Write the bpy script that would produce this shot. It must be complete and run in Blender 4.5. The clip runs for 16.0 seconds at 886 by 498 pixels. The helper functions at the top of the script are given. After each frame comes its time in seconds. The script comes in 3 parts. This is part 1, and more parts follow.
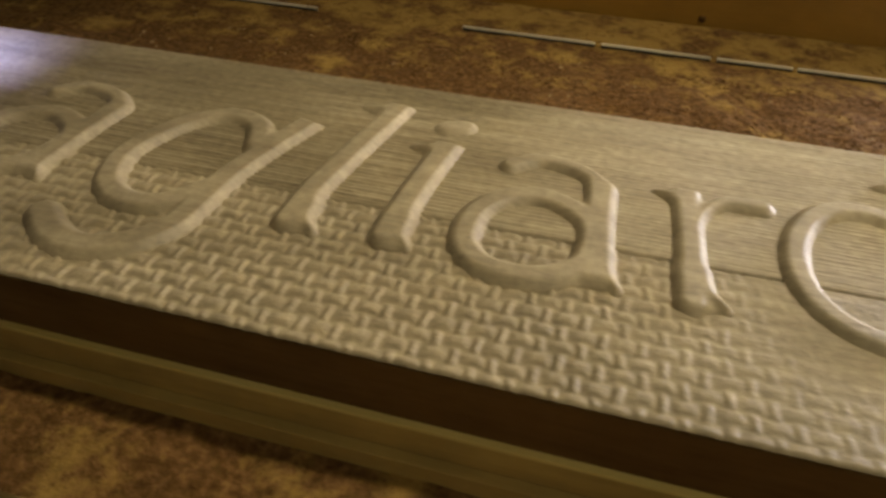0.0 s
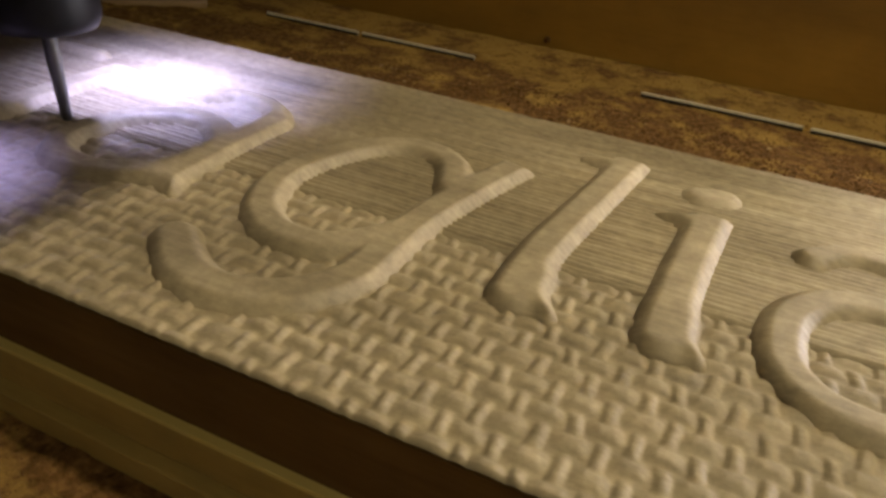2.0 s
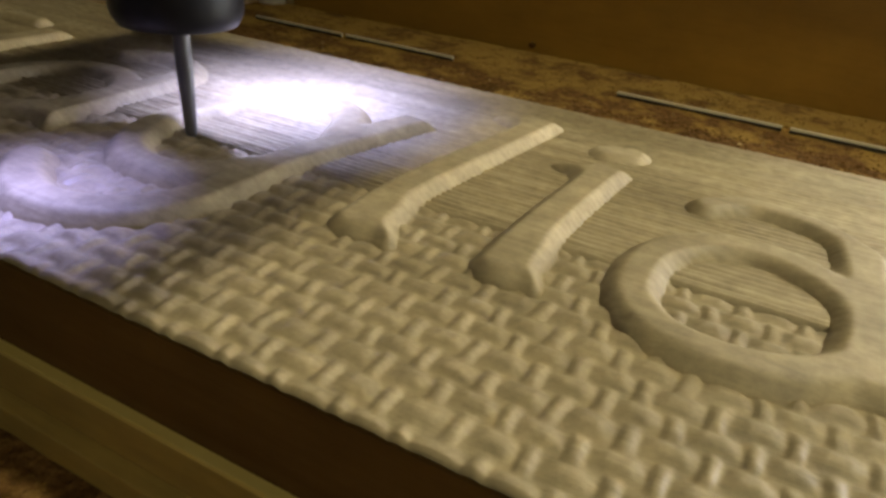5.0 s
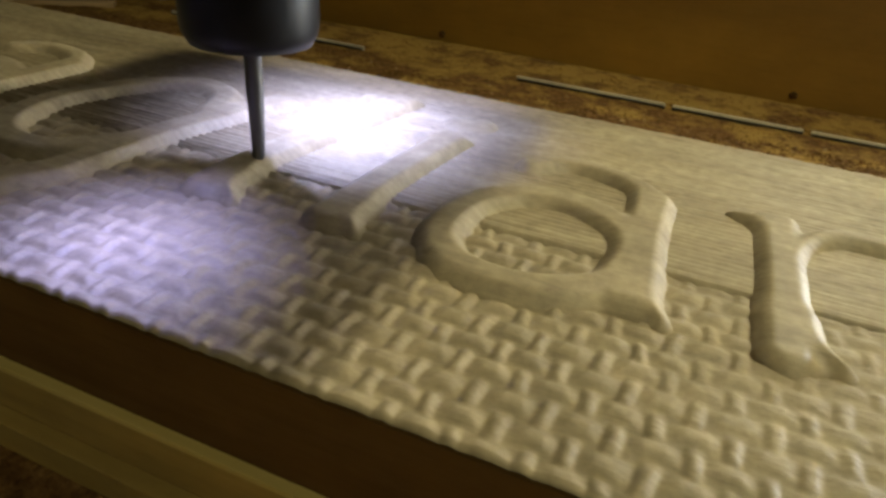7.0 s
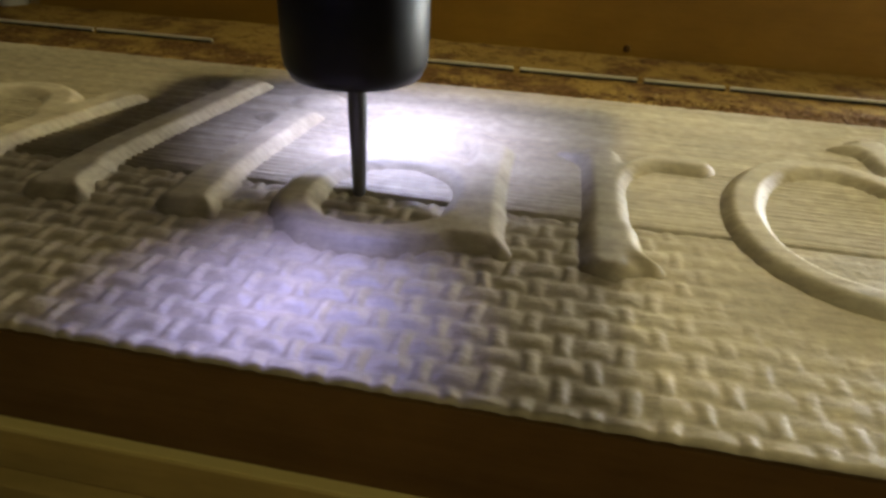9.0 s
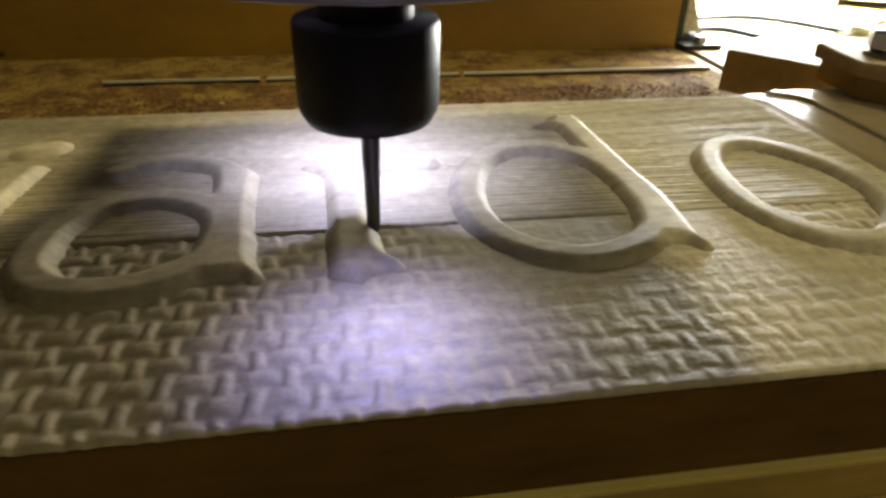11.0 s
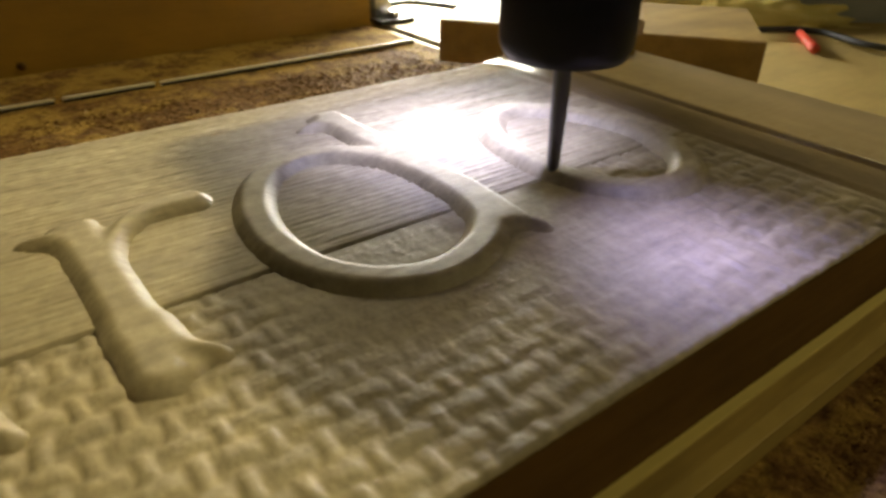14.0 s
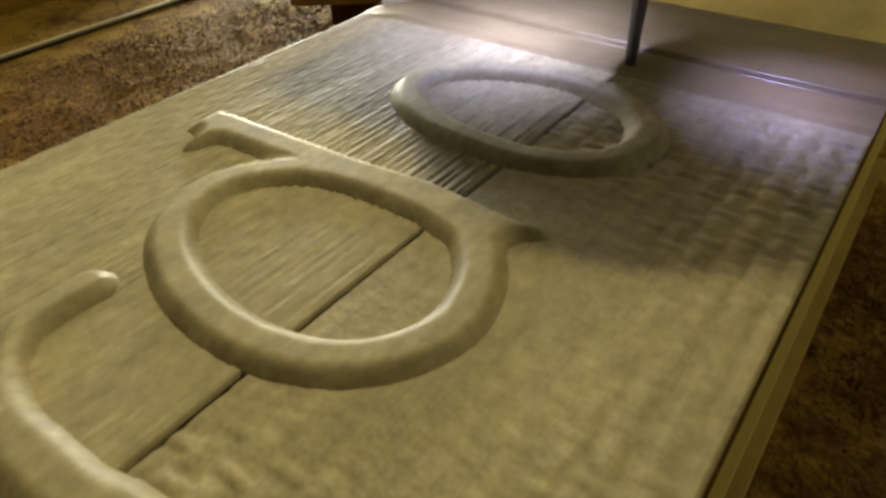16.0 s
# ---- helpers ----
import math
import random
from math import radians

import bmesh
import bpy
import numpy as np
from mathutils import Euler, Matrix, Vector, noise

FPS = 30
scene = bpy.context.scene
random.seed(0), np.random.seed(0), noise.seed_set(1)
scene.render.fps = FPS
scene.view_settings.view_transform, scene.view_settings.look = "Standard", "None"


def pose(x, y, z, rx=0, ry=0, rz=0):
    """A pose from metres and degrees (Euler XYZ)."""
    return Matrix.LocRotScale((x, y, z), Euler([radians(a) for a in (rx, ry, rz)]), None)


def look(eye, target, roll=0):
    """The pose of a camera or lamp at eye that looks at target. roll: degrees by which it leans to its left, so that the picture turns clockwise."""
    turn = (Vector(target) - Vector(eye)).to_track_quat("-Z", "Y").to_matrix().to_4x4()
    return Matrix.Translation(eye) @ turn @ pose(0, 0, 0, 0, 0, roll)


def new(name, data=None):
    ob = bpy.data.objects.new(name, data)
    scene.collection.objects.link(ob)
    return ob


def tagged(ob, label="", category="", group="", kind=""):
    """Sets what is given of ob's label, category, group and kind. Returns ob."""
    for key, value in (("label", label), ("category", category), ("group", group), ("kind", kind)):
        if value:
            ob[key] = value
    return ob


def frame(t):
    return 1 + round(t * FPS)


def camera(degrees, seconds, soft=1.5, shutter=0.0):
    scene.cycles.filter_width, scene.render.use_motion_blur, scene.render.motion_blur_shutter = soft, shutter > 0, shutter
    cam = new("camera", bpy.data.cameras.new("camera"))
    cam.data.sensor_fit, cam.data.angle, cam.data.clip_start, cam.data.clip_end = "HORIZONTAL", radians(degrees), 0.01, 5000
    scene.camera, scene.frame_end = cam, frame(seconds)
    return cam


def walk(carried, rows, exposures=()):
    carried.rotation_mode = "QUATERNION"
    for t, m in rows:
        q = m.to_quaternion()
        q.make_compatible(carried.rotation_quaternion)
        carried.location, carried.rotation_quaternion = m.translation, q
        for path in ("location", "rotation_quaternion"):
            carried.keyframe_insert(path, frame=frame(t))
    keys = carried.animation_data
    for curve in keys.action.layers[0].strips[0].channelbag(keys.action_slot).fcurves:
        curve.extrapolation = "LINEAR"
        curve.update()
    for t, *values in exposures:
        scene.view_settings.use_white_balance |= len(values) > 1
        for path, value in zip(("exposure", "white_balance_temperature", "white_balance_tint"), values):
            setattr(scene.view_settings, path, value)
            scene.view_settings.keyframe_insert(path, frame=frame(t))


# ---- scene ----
cam = camera(67.0, 16.0, soft=3.1, shutter=0.5)
PATH = [
    (0, (-0.01071, -0.09861, 0.11676), (-0.06746, 0.12880, -0.07048), 2.086),
    (0.5, (-0.03214, -0.09000, 0.10904), (-0.09948, 0.13795, -0.07399), 2.948),
    (1, (-0.04729, -0.07618, 0.09998), (-0.12588, 0.15621, -0.07269), 5.006),
    (1.5, (-0.05631, -0.06977, 0.08671), (-0.14611, 0.16489, -0.07722), 4.841),
    (2, (-0.06636, -0.06422, 0.07834), (-0.15857, 0.17175, -0.08233), 5.628),
    (2.5, (-0.06413, -0.05803, 0.06814), (-0.16087, 0.17976, -0.08708), 5.639),
    (3, (-0.05249, -0.04917, 0.05647), (-0.15220, 0.19272, -0.09033), 6.602),
    (5.5, (-0.02287, -0.05254, 0.05974), (-0.13437, 0.18332, -0.08839), 5.159),
    (6, (-0.01262, -0.05372, 0.05907), (-0.11648, 0.18661, -0.08742), 6.274),
    (6.5, (-0.00632, -0.05534, 0.06098), (-0.10708, 0.18625, -0.08559), 6.021),
    (7, (0.00019, -0.05829, 0.06196), (-0.09278, 0.18556, -0.08602), 5.162),
    (7.5, (0.00632, -0.06166, 0.06312), (-0.08152, 0.18466, -0.08387), 4.551),
    (8, (0.00751, -0.06398, 0.06286), (-0.06944, 0.18611, -0.08387), 4.119),
    (8.5, (0.00752, -0.06519, 0.06211), (-0.05504, 0.18844, -0.08540), 3.413),
    (9, (0.01008, -0.06643, 0.06204), (-0.03547, 0.18873, -0.08903), 2.646),
    (9.5, (0.01540, -0.06664, 0.06240), (-0.01221, 0.18961, -0.09113), 1.229),
    (10, (0.01821, -0.06713, 0.06533), (0.01849, 0.19020, -0.08887), 0.646),
    (12.5, (0.02375, -0.08124, 0.07246), (0.10502, 0.16973, -0.07038), 2.099),
    (13, (0.02642, -0.07646, 0.07201), (0.12242, 0.16979, -0.06992), 1.575),
    (13.5, (0.02205, -0.06799, 0.07039), (0.14389, 0.16454, -0.07482), 1.019),
    (14, (0.00925, -0.04053, 0.06434), (0.16454, 0.16501, -0.08941), 0.692),
    (14.5, (0.00620, -0.01945, 0.06415), (0.17616, 0.16316, -0.10247), -0.787),
    (15, (0.00713, -0.01015, 0.06253), (0.18724, 0.14937, -0.11668), -0.943),
    (15.5, (0.00857, -0.00751, 0.06684), (0.18930, 0.14026, -0.12158), -2.258),
    (16, (0.01276, -0.00261, 0.07003), (0.19957, 0.14030, -0.11620), -1.575),
]
walk(cam, [(t, look(eye, target, roll)) for t, eye, target, roll in PATH],
     exposures=[(0, -0.04, 6500, 20), (1.5, 0.08, 6600, 22), (3, 0.10, 6600, 18), (7, 0.0, 6500, 6), (9, -0.06, 6580, 5), (10, -0.14, 6600, 4), (12.8, 0.1, 7100, 4), (13.5, 0.08, 7300, 4), (14.0, -0.14, 7800, 4), (15, -0.48, 8000, 0), (16, -0.46, 8000, -3)])

# ---- world and light ----
TABLE_Z, SLAB_Z, SEAM_Y, BOARD_BACK = -0.039, -0.0205, 0.0575, 0.1405
world = bpy.data.worlds.new("world")
scene.world = world
world.use_nodes = True
world.node_tree.nodes["Background"].inputs[0].default_value = (1.0, 0.78, 0.45, 1)
world.node_tree.nodes["Background"].inputs[1].default_value = 0.12


def area_light(name, m, size_x, size_y, watts, colour, spread=180.0):
    lamp = bpy.data.lights.new(name, "AREA")
    lamp.shape, lamp.size, lamp.size_y, lamp.energy, lamp.color, lamp.spread = "RECTANGLE", size_x, size_y, watts, colour, radians(spread)
    ob = new(name, lamp)
    ob.matrix_world = m
    return ob


# a shaded warm lamp that throws a pool of light on the bed, and two unseen fills added: a rear one for sheen, a weaker
# one before the bench
area_light("ceiling_lamp", look((0.74, 0.32, 1.22), (-0.02, 0.12, 0.0)), 0.11, 0.11, 0.42, (1.0, 0.90, 0.56), 30)
area_light("rear_sheen_fill", look((0.20, 0.75, 0.40), (0.0, 0.12, 0.0)), 0.12, 0.12, 0.125, (1.0, 0.90, 0.64), 48)
# unseen front fill, added to lift the board edge, panel and spindle shadow
area_light("front_fill", look((0.52, -0.40, 0.52), (0.10, 0.11, 0.0)), 0.36, 0.36, 0.31, (1.0, 0.90, 0.56), 78)

# ---- materials ----


def material(name, colour, rough=0.6, metal=0.0, spec=0.5):
    mat = bpy.data.materials.new(name)
    mat.use_nodes = True
    b = mat.node_tree.nodes["Principled BSDF"]
    b.inputs["Base Color"].default_value = (*colour, 1)
    b.inputs["Roughness"].default_value = rough
    b.inputs["Metallic"].default_value = metal
    b.inputs["Specular IOR Level"].default_value = spec
    return mat


def nodes_of(mat):
    t = mat.node_tree
    return t, t.nodes["Principled BSDF"], (lambda a, b: t.links.new(a, b))


def add_noise(mat, stops, scale, stretch=(1, 1, 1), detail=6, bump=0.0, bump_scale=None, bump_dist=0.001, rough_range=None):
    """Colour from stretched noise in metres, with a finer bump."""
    t, b, link = nodes_of(mat)
    co = t.nodes.new("ShaderNodeTexCoord")
    mp = t.nodes.new("ShaderNodeMapping")
    mp.inputs["Scale"].default_value = stretch
    link(co.outputs["Object"], mp.inputs["Vector"])
    n = t.nodes.new("ShaderNodeTexNoise")
    n.inputs["Scale"].default_value, n.inputs["Detail"].default_value, n.inputs["Roughness"].default_value = scale, detail, 0.62
    link(mp.outputs[0], n.inputs["Vector"])
    ramp = t.nodes.new("ShaderNodeValToRGB")
    while len(ramp.color_ramp.elements) < len(stops):
        ramp.color_ramp.elements.new(0.5)
    for e, (p, c) in zip(ramp.color_ramp.elements, stops):
        e.position, e.color = p, (*c, 1)
    link(n.outputs["Fac"], ramp.inputs[0])
    link(ramp.outputs[0], b.inputs["Base Color"])
    if rough_range:
        mr = t.nodes.new("ShaderNodeMapRange")
        mr.inputs["To Min"].default_value, mr.inputs["To Max"].default_value = rough_range
        link(n.outputs["Fac"], mr.inputs["Value"])
        link(mr.outputs[0], b.inputs["Roughness"])
    if bump:
        n2 = t.nodes.new("ShaderNodeTexNoise")
        n2.inputs["Scale"].default_value, n2.inputs["Detail"].default_value = bump_scale or scale * 4, 5
        link(mp.outputs[0], n2.inputs["Vector"])
        bp = t.nodes.new("ShaderNodeBump")
        bp.inputs["Strength"].default_value, bp.inputs["Distance"].default_value = bump, bump_dist
        link(n2.outputs["Fac"], bp.inputs["Height"])
        link(bp.outputs[0], b.inputs["Normal"])
    return mat


def mottled(mat, scale, low, high, stretch=(1, 1, 1)):
    """Multiplies the colour by slower, uneven stains and by dark grain flecks."""
    t, b, link = nodes_of(mat)
    was = b.inputs["Base Color"].links[0].from_socket
    co = t.nodes.new("ShaderNodeTexCoord")
    for sc, st, lo, hi, p0, p1 in ((scale, stretch, low, high, 0.35, 0.68), (420, (0.07, 1, 1), 0.91, 1.02, 0.3, 0.5)):
        mp = t.nodes.new("ShaderNodeMapping")
        mp.inputs["Scale"].default_value = st
        link(co.outputs["Object"], mp.inputs["Vector"])
        n = t.nodes.new("ShaderNodeTexNoise")
        n.inputs["Scale"].default_value, n.inputs["Detail"].default_value, n.inputs["Roughness"].default_value = sc, 8, 0.68
        link(mp.outputs[0], n.inputs["Vector"])
        mr = t.nodes.new("ShaderNodeMapRange")
        mr.inputs["From Min"].default_value, mr.inputs["From Max"].default_value = p0, p1
        mr.inputs["To Min"].default_value, mr.inputs["To Max"].default_value = lo, hi
        link(n.outputs["Fac"], mr.inputs["Value"])
        mix = t.nodes.new("ShaderNodeMixRGB")
        mix.blend_type = "MULTIPLY"
        mix.inputs[0].default_value = 1.0
        link(was, mix.inputs[1])
        link(mr.outputs[0], mix.inputs[2])
        was = mix.outputs[0]
    link(was, b.inputs["Base Color"])


WOOD = add_noise(material("carved_wood", (0.4, 0.3, 0.2), 0.5), [(0.3, (0.272, 0.215, 0.130)), (0.52, (0.368, 0.300, 0.186)), (0.75, (0.455, 0.380, 0.250))], 60, (0.12, 1, 1), 8, 0.42, 420, 0.0006, (0.47, 0.66))
mottled(WOOD, 34, 0.80, 1.12, (0.5, 1, 1))
mottled(WOOD, 280, 0.76, 1.16)
BORDERWOOD = add_noise(material("planed_border_wood", (0.3, 0.25, 0.18), 0.45), [(0.3, (0.20, 0.146, 0.080)), (0.52, (0.265, 0.198, 0.112)), (0.75, (0.33, 0.25, 0.146))], 60, (1, 0.12, 1), 8, 0.22, 420, 0.0004, (0.24, 0.42))
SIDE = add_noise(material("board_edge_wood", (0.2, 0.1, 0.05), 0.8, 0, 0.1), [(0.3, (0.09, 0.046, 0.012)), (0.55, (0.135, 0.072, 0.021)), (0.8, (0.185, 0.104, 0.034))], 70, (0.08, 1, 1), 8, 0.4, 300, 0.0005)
PLY = add_noise(material("plywood_edge", (0.4, 0.28, 0.12), 0.65), [(0.3, (0.34, 0.232, 0.064)), (0.6, (0.46, 0.325, 0.094)), (0.8, (0.55, 0.40, 0.13))], 80, (0.1, 1, 1), 7, 0.4, 300, 0.0005)
# veneer made paler: the ledge's catch of light is in this colour
LIT_VENEER = add_noise(material("pale_lit_veneer", (0.62, 0.5, 0.17), 0.5), [(0.3, (0.56, 0.43, 0.12)), (0.7, (0.70, 0.56, 0.20))], 80, (0.1, 1, 1), 6, 0.2, 300, 0.0003)
PLYDARK = add_noise(material("plywood_dark_ply", (0.2, 0.12, 0.05), 0.7), [(0.3, (0.16, 0.09, 0.03)), (0.7, (0.27, 0.17, 0.06))], 80, (0.1, 1, 1), 7, 0.4, 300, 0.0005)
WALLWOOD = add_noise(material("back_panel_wood", (0.3, 0.17, 0.05), 0.5), [(0.3, (0.27, 0.148, 0.021)), (0.55, (0.36, 0.203, 0.029)), (0.8, (0.43, 0.255, 0.041))], 9, (0.35, 1, 1), 8, 0.15, 120, 0.0005)
DUST = add_noise(material("sawdust_bed", (0.3, 0.2, 0.1), 0.9, 0, 0.1), [(0.34, (0.085, 0.043, 0.014)), (0.47, (0.145, 0.074, 0.024)), (0.56, (0.20, 0.107, 0.036)), (0.72, (0.32, 0.185, 0.066))], 300, (1, 1, 1), 9, 0.9, 700, 0.0018)


def patchy(mat, thin, scale):
    """Lets a thinner, yellower layer show through in uneven patches, more of it along the back and front of the bed."""
    t, b, link = nodes_of(mat)
    was = b.inputs["Base Color"].links[0].from_socket
    co = t.nodes.new("ShaderNodeTexCoord")
    n = t.nodes.new("ShaderNodeTexNoise")
    n.inputs["Scale"].default_value, n.inputs["Detail"].default_value, n.inputs["Roughness"].default_value = scale, 9, 0.7
    link(co.outputs["Object"], n.inputs["Vector"])
    sep = t.nodes.new("ShaderNodeSeparateXYZ")
    link(co.outputs["Object"], sep.inputs[0])
    lay = t.nodes.new("ShaderNodeMapRange")
    lay.inputs["From Min"].default_value, lay.inputs["From Max"].default_value = 0.17, 0.34
    lay.inputs["To Min"].default_value, lay.inputs["To Max"].default_value = -0.10, 0.10
    link(sep.outputs["Y"], lay.inputs["Value"])
    add = t.nodes.new("ShaderNodeMath")
    link(n.outputs["Fac"], add.inputs[0])
    link(lay.outputs[0], add.inputs[1])
    fore = t.nodes.new("ShaderNodeMapRange")
    fore.inputs["From Min"].default_value, fore.inputs["From Max"].default_value = 0.0, 0.02
    fore.inputs["To Min"].default_value, fore.inputs["To Max"].default_value = 0.10, 0.0
    link(sep.outputs["Y"], fore.inputs["Value"])
    both = t.nodes.new("ShaderNodeMath")
    link(add.outputs[0], both.inputs[0])
    link(fore.outputs[0], both.inputs[1])
    add = both
    ramp = t.nodes.new("ShaderNodeValToRGB")
    ramp.color_ramp.elements[0].position, ramp.color_ramp.elements[1].position = 0.50, 0.64
    link(add.outputs[0], ramp.inputs[0])
    mix = t.nodes.new("ShaderNodeMixRGB")
    mix.inputs[2].default_value = (*thin, 1)
    mul = t.nodes.new("ShaderNodeMath")
    mul.operation = "MULTIPLY"
    mul.inputs[1].default_value = 0.75
    link(ramp.outputs[0], mul.inputs[0])
    link(mul.outputs[0], mix.inputs[0])
    link(was, mix.inputs[1])
    link(mix.outputs[0], b.inputs["Base Color"])


patchy(DUST, (0.46, 0.295, 0.078), 42)
GRAIN = add_noise(material("sawdust_grain", (0.25, 0.14, 0.07), 0.9, 0, 0.1), [(0.35, (0.10, 0.052, 0.017)), (0.5, (0.165, 0.088, 0.030)), (0.68, (0.25, 0.145, 0.052))], 60, (1, 1, 1), 6)
PALECHIP = add_noise(material("pale_shaving", (0.45, 0.3, 0.15), 0.8, 0, 0.2), [(0.35, (0.3, 0.18, 0.08)), (0.65, (0.55, 0.4, 0.22))], 90, (1, 1, 1), 4)
BENCH = add_noise(material("bench_plywood", (0.5, 0.36, 0.14), 0.6), [(0.3, (0.42, 0.29, 0.09)), (0.6, (0.55, 0.4, 0.15)), (0.8, (0.62, 0.47, 0.2))], 14, (0.3, 1, 1), 8, 0.2, 200, 0.0005)
BLOCKWOOD = add_noise(material("block_wood", (0.3, 0.18, 0.07), 0.6), [(0.3, (0.36, 0.235, 0.08)), (0.6, (0.48, 0.33, 0.12)), (0.8, (0.57, 0.41, 0.17))], 60, (0.15, 1, 1), 7, 0.3, 300, 0.0005)
CLAMPWOOD = add_noise(material("clamp_wood", (0.5, 0.36, 0.2), 0.6), [(0.3, (0.4, 0.27, 0.13)), (0.6, (0.52, 0.38, 0.21)), (0.8, (0.6, 0.46, 0.28))], 60, (0.15, 1, 1), 7, 0.3, 300, 0.0005)
CARBIDE = add_noise(material("dark_carbide", (0.14, 0.14, 0.145), 0.4, 0.8), [(0.3, (0.10, 0.10, 0.105)), (0.7, (0.18, 0.18, 0.185))], 200, (1, 1, 0.2), 4, 0.1, 900, 0.0002, (0.34, 0.5))
BLACK = add_noise(material("blackened_steel", (0.012, 0.012, 0.014), 0.42, 0.0, 0.28), [(0.3, (0.005, 0.005, 0.007)), (0.7, (0.012, 0.012, 0.015))], 120, (1, 1, 1), 4, 0.08, 600, 0.0003, (0.38, 0.55))
STEEL = add_noise(material("ground_steel", (0.35, 0.34, 0.33), 0.3, 1.0), [(0.3, (0.26, 0.25, 0.25)), (0.7, (0.42, 0.41, 0.4))], 200, (1, 1, 0.2), 4, 0.1, 900, 0.0002, (0.25, 0.4))
ALU = add_noise(material("track_aluminium", (0.6, 0.62, 0.58), 0.45, 0.1), [(0.3, (0.78, 0.74, 0.60)), (0.7, (0.92, 0.89, 0.76))], 100, (0.2, 1, 1), 5, 0.1, 500, 0.0002)
PAINT = add_noise(material("cream_painted_housing", (0.6, 0.55, 0.48), 0.35), [(0.3, (0.10, 0.075, 0.055)), (0.7, (0.16, 0.125, 0.095))], 40, (1, 1, 1), 4, 0.03)
RUBBER = add_noise(material("black_rubber", (0.015, 0.015, 0.015), 0.5), [(0.3, (0.01, 0.01, 0.01)), (0.7, (0.022, 0.022, 0.02))], 90)
YELLOW = add_noise(material("yellow_plastic_sheet", (0.7, 0.52, 0.08), 0.35), [(0.3, (0.62, 0.48, 0.12)), (0.7, (0.82, 0.68, 0.26))], 25, (1, 1, 1), 5, 0.3, 60, 0.004)
CLEAR = add_noise(material("crumpled_clear_bag", (0.75, 0.76, 0.74), 0.18), [(0.3, (0.5, 0.5, 0.47)), (0.7, (0.85, 0.86, 0.85))], 35, (1, 1, 1), 5, 0.5, 60, 0.006)
BLUE = add_noise(material("blue_painted_box", (0.05, 0.13, 0.42), 0.5), [(0.3, (0.035, 0.10, 0.34)), (0.7, (0.065, 0.16, 0.50))], 30)
RED = add_noise(material("red_plastic", (0.6, 0.06, 0.03), 0.4), [(0.3, (0.50, 0.045, 0.022)), (0.7, (0.68, 0.085, 0.045))], 40)
GREY = add_noise(material("grey_plastic_tray", (0.4, 0.42, 0.42), 0.4), [(0.3, (0.34, 0.36, 0.36)), (0.7, (0.46, 0.48, 0.48))], 30)
PLASTER = add_noise(material("room_plaster", (0.55, 0.5, 0.4), 0.8), [(0.3, (0.40, 0.35, 0.27)), (0.7, (0.48, 0.43, 0.34))], 6, (1, 1, 1), 6, 0.1, 60)
FLOORMAT = add_noise(material("concrete_floor", (0.25, 0.24, 0.22), 0.8), [(0.3, (0.2, 0.19, 0.17)), (0.7, (0.3, 0.29, 0.26))], 4, (1, 1, 1), 8, 0.2, 80)


def emitter(name, colour, strength):
    mat = material(name, (0.8, 0.8, 0.8))
    b = mat.node_tree.nodes["Principled BSDF"]
    b.inputs["Emission Color"].default_value = (*colour, 1)
    b.inputs["Emission Strength"].default_value = strength
    return mat


LED = emitter("led_lens", (0.46, 0.50, 1.0), 3800.0)
LED_DIM = emitter("dim_violet_led", (0.36, 0.37, 1.0), 3000.0)
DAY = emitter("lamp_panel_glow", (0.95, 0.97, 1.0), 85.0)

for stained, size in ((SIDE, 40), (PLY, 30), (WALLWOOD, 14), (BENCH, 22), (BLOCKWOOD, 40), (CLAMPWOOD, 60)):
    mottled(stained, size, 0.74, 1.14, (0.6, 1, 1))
mottled(BORDERWOOD, 70, 0.78, 1.14, (1, 0.5, 1))

# ---- mesh helpers ----


def part(name, bm, mat, parent=None, label=""):
    me = bpy.data.meshes.new(name)
    bm.to_mesh(me)
    bm.free()
    me.materials.append(mat)
    ob = new(name, me)
    if parent:
        ob.parent = parent
    if label:
        ob["label"] = label
    return ob


def smooth(ob):
    for p in ob.data.polygons:
        p.use_smooth = True
    return ob


def thing(name, label, category, at=(0, 0, 0), rz=0, kind="", group=""):
    ob = new(name)
    ob.empty_display_size = 0.01
    ob.matrix_basis = pose(*at, 0, 0, rz)
    return tagged(ob, label, category, group, kind)


def box_bm(x0, y0, z0, x1, y1, z1, bevel=0.0, bm=None):
    bm = bm or bmesh.new()
    made = bmesh.ops.create_cube(bm, size=1.0, matrix=Matrix.LocRotScale(((x0 + x1) / 2, (y0 + y1) / 2, (z0 + z1) / 2), None, (x1 - x0, y1 - y0, z1 - z0)))
    if bevel:
        vs = set(made["verts"])
        bmesh.ops.bevel(bm, geom=[e for e in bm.edges if e.verts[0] in vs and e.verts[1] in vs], offset=bevel, segments=2, affect="EDGES", profile=0.6)
    return bm


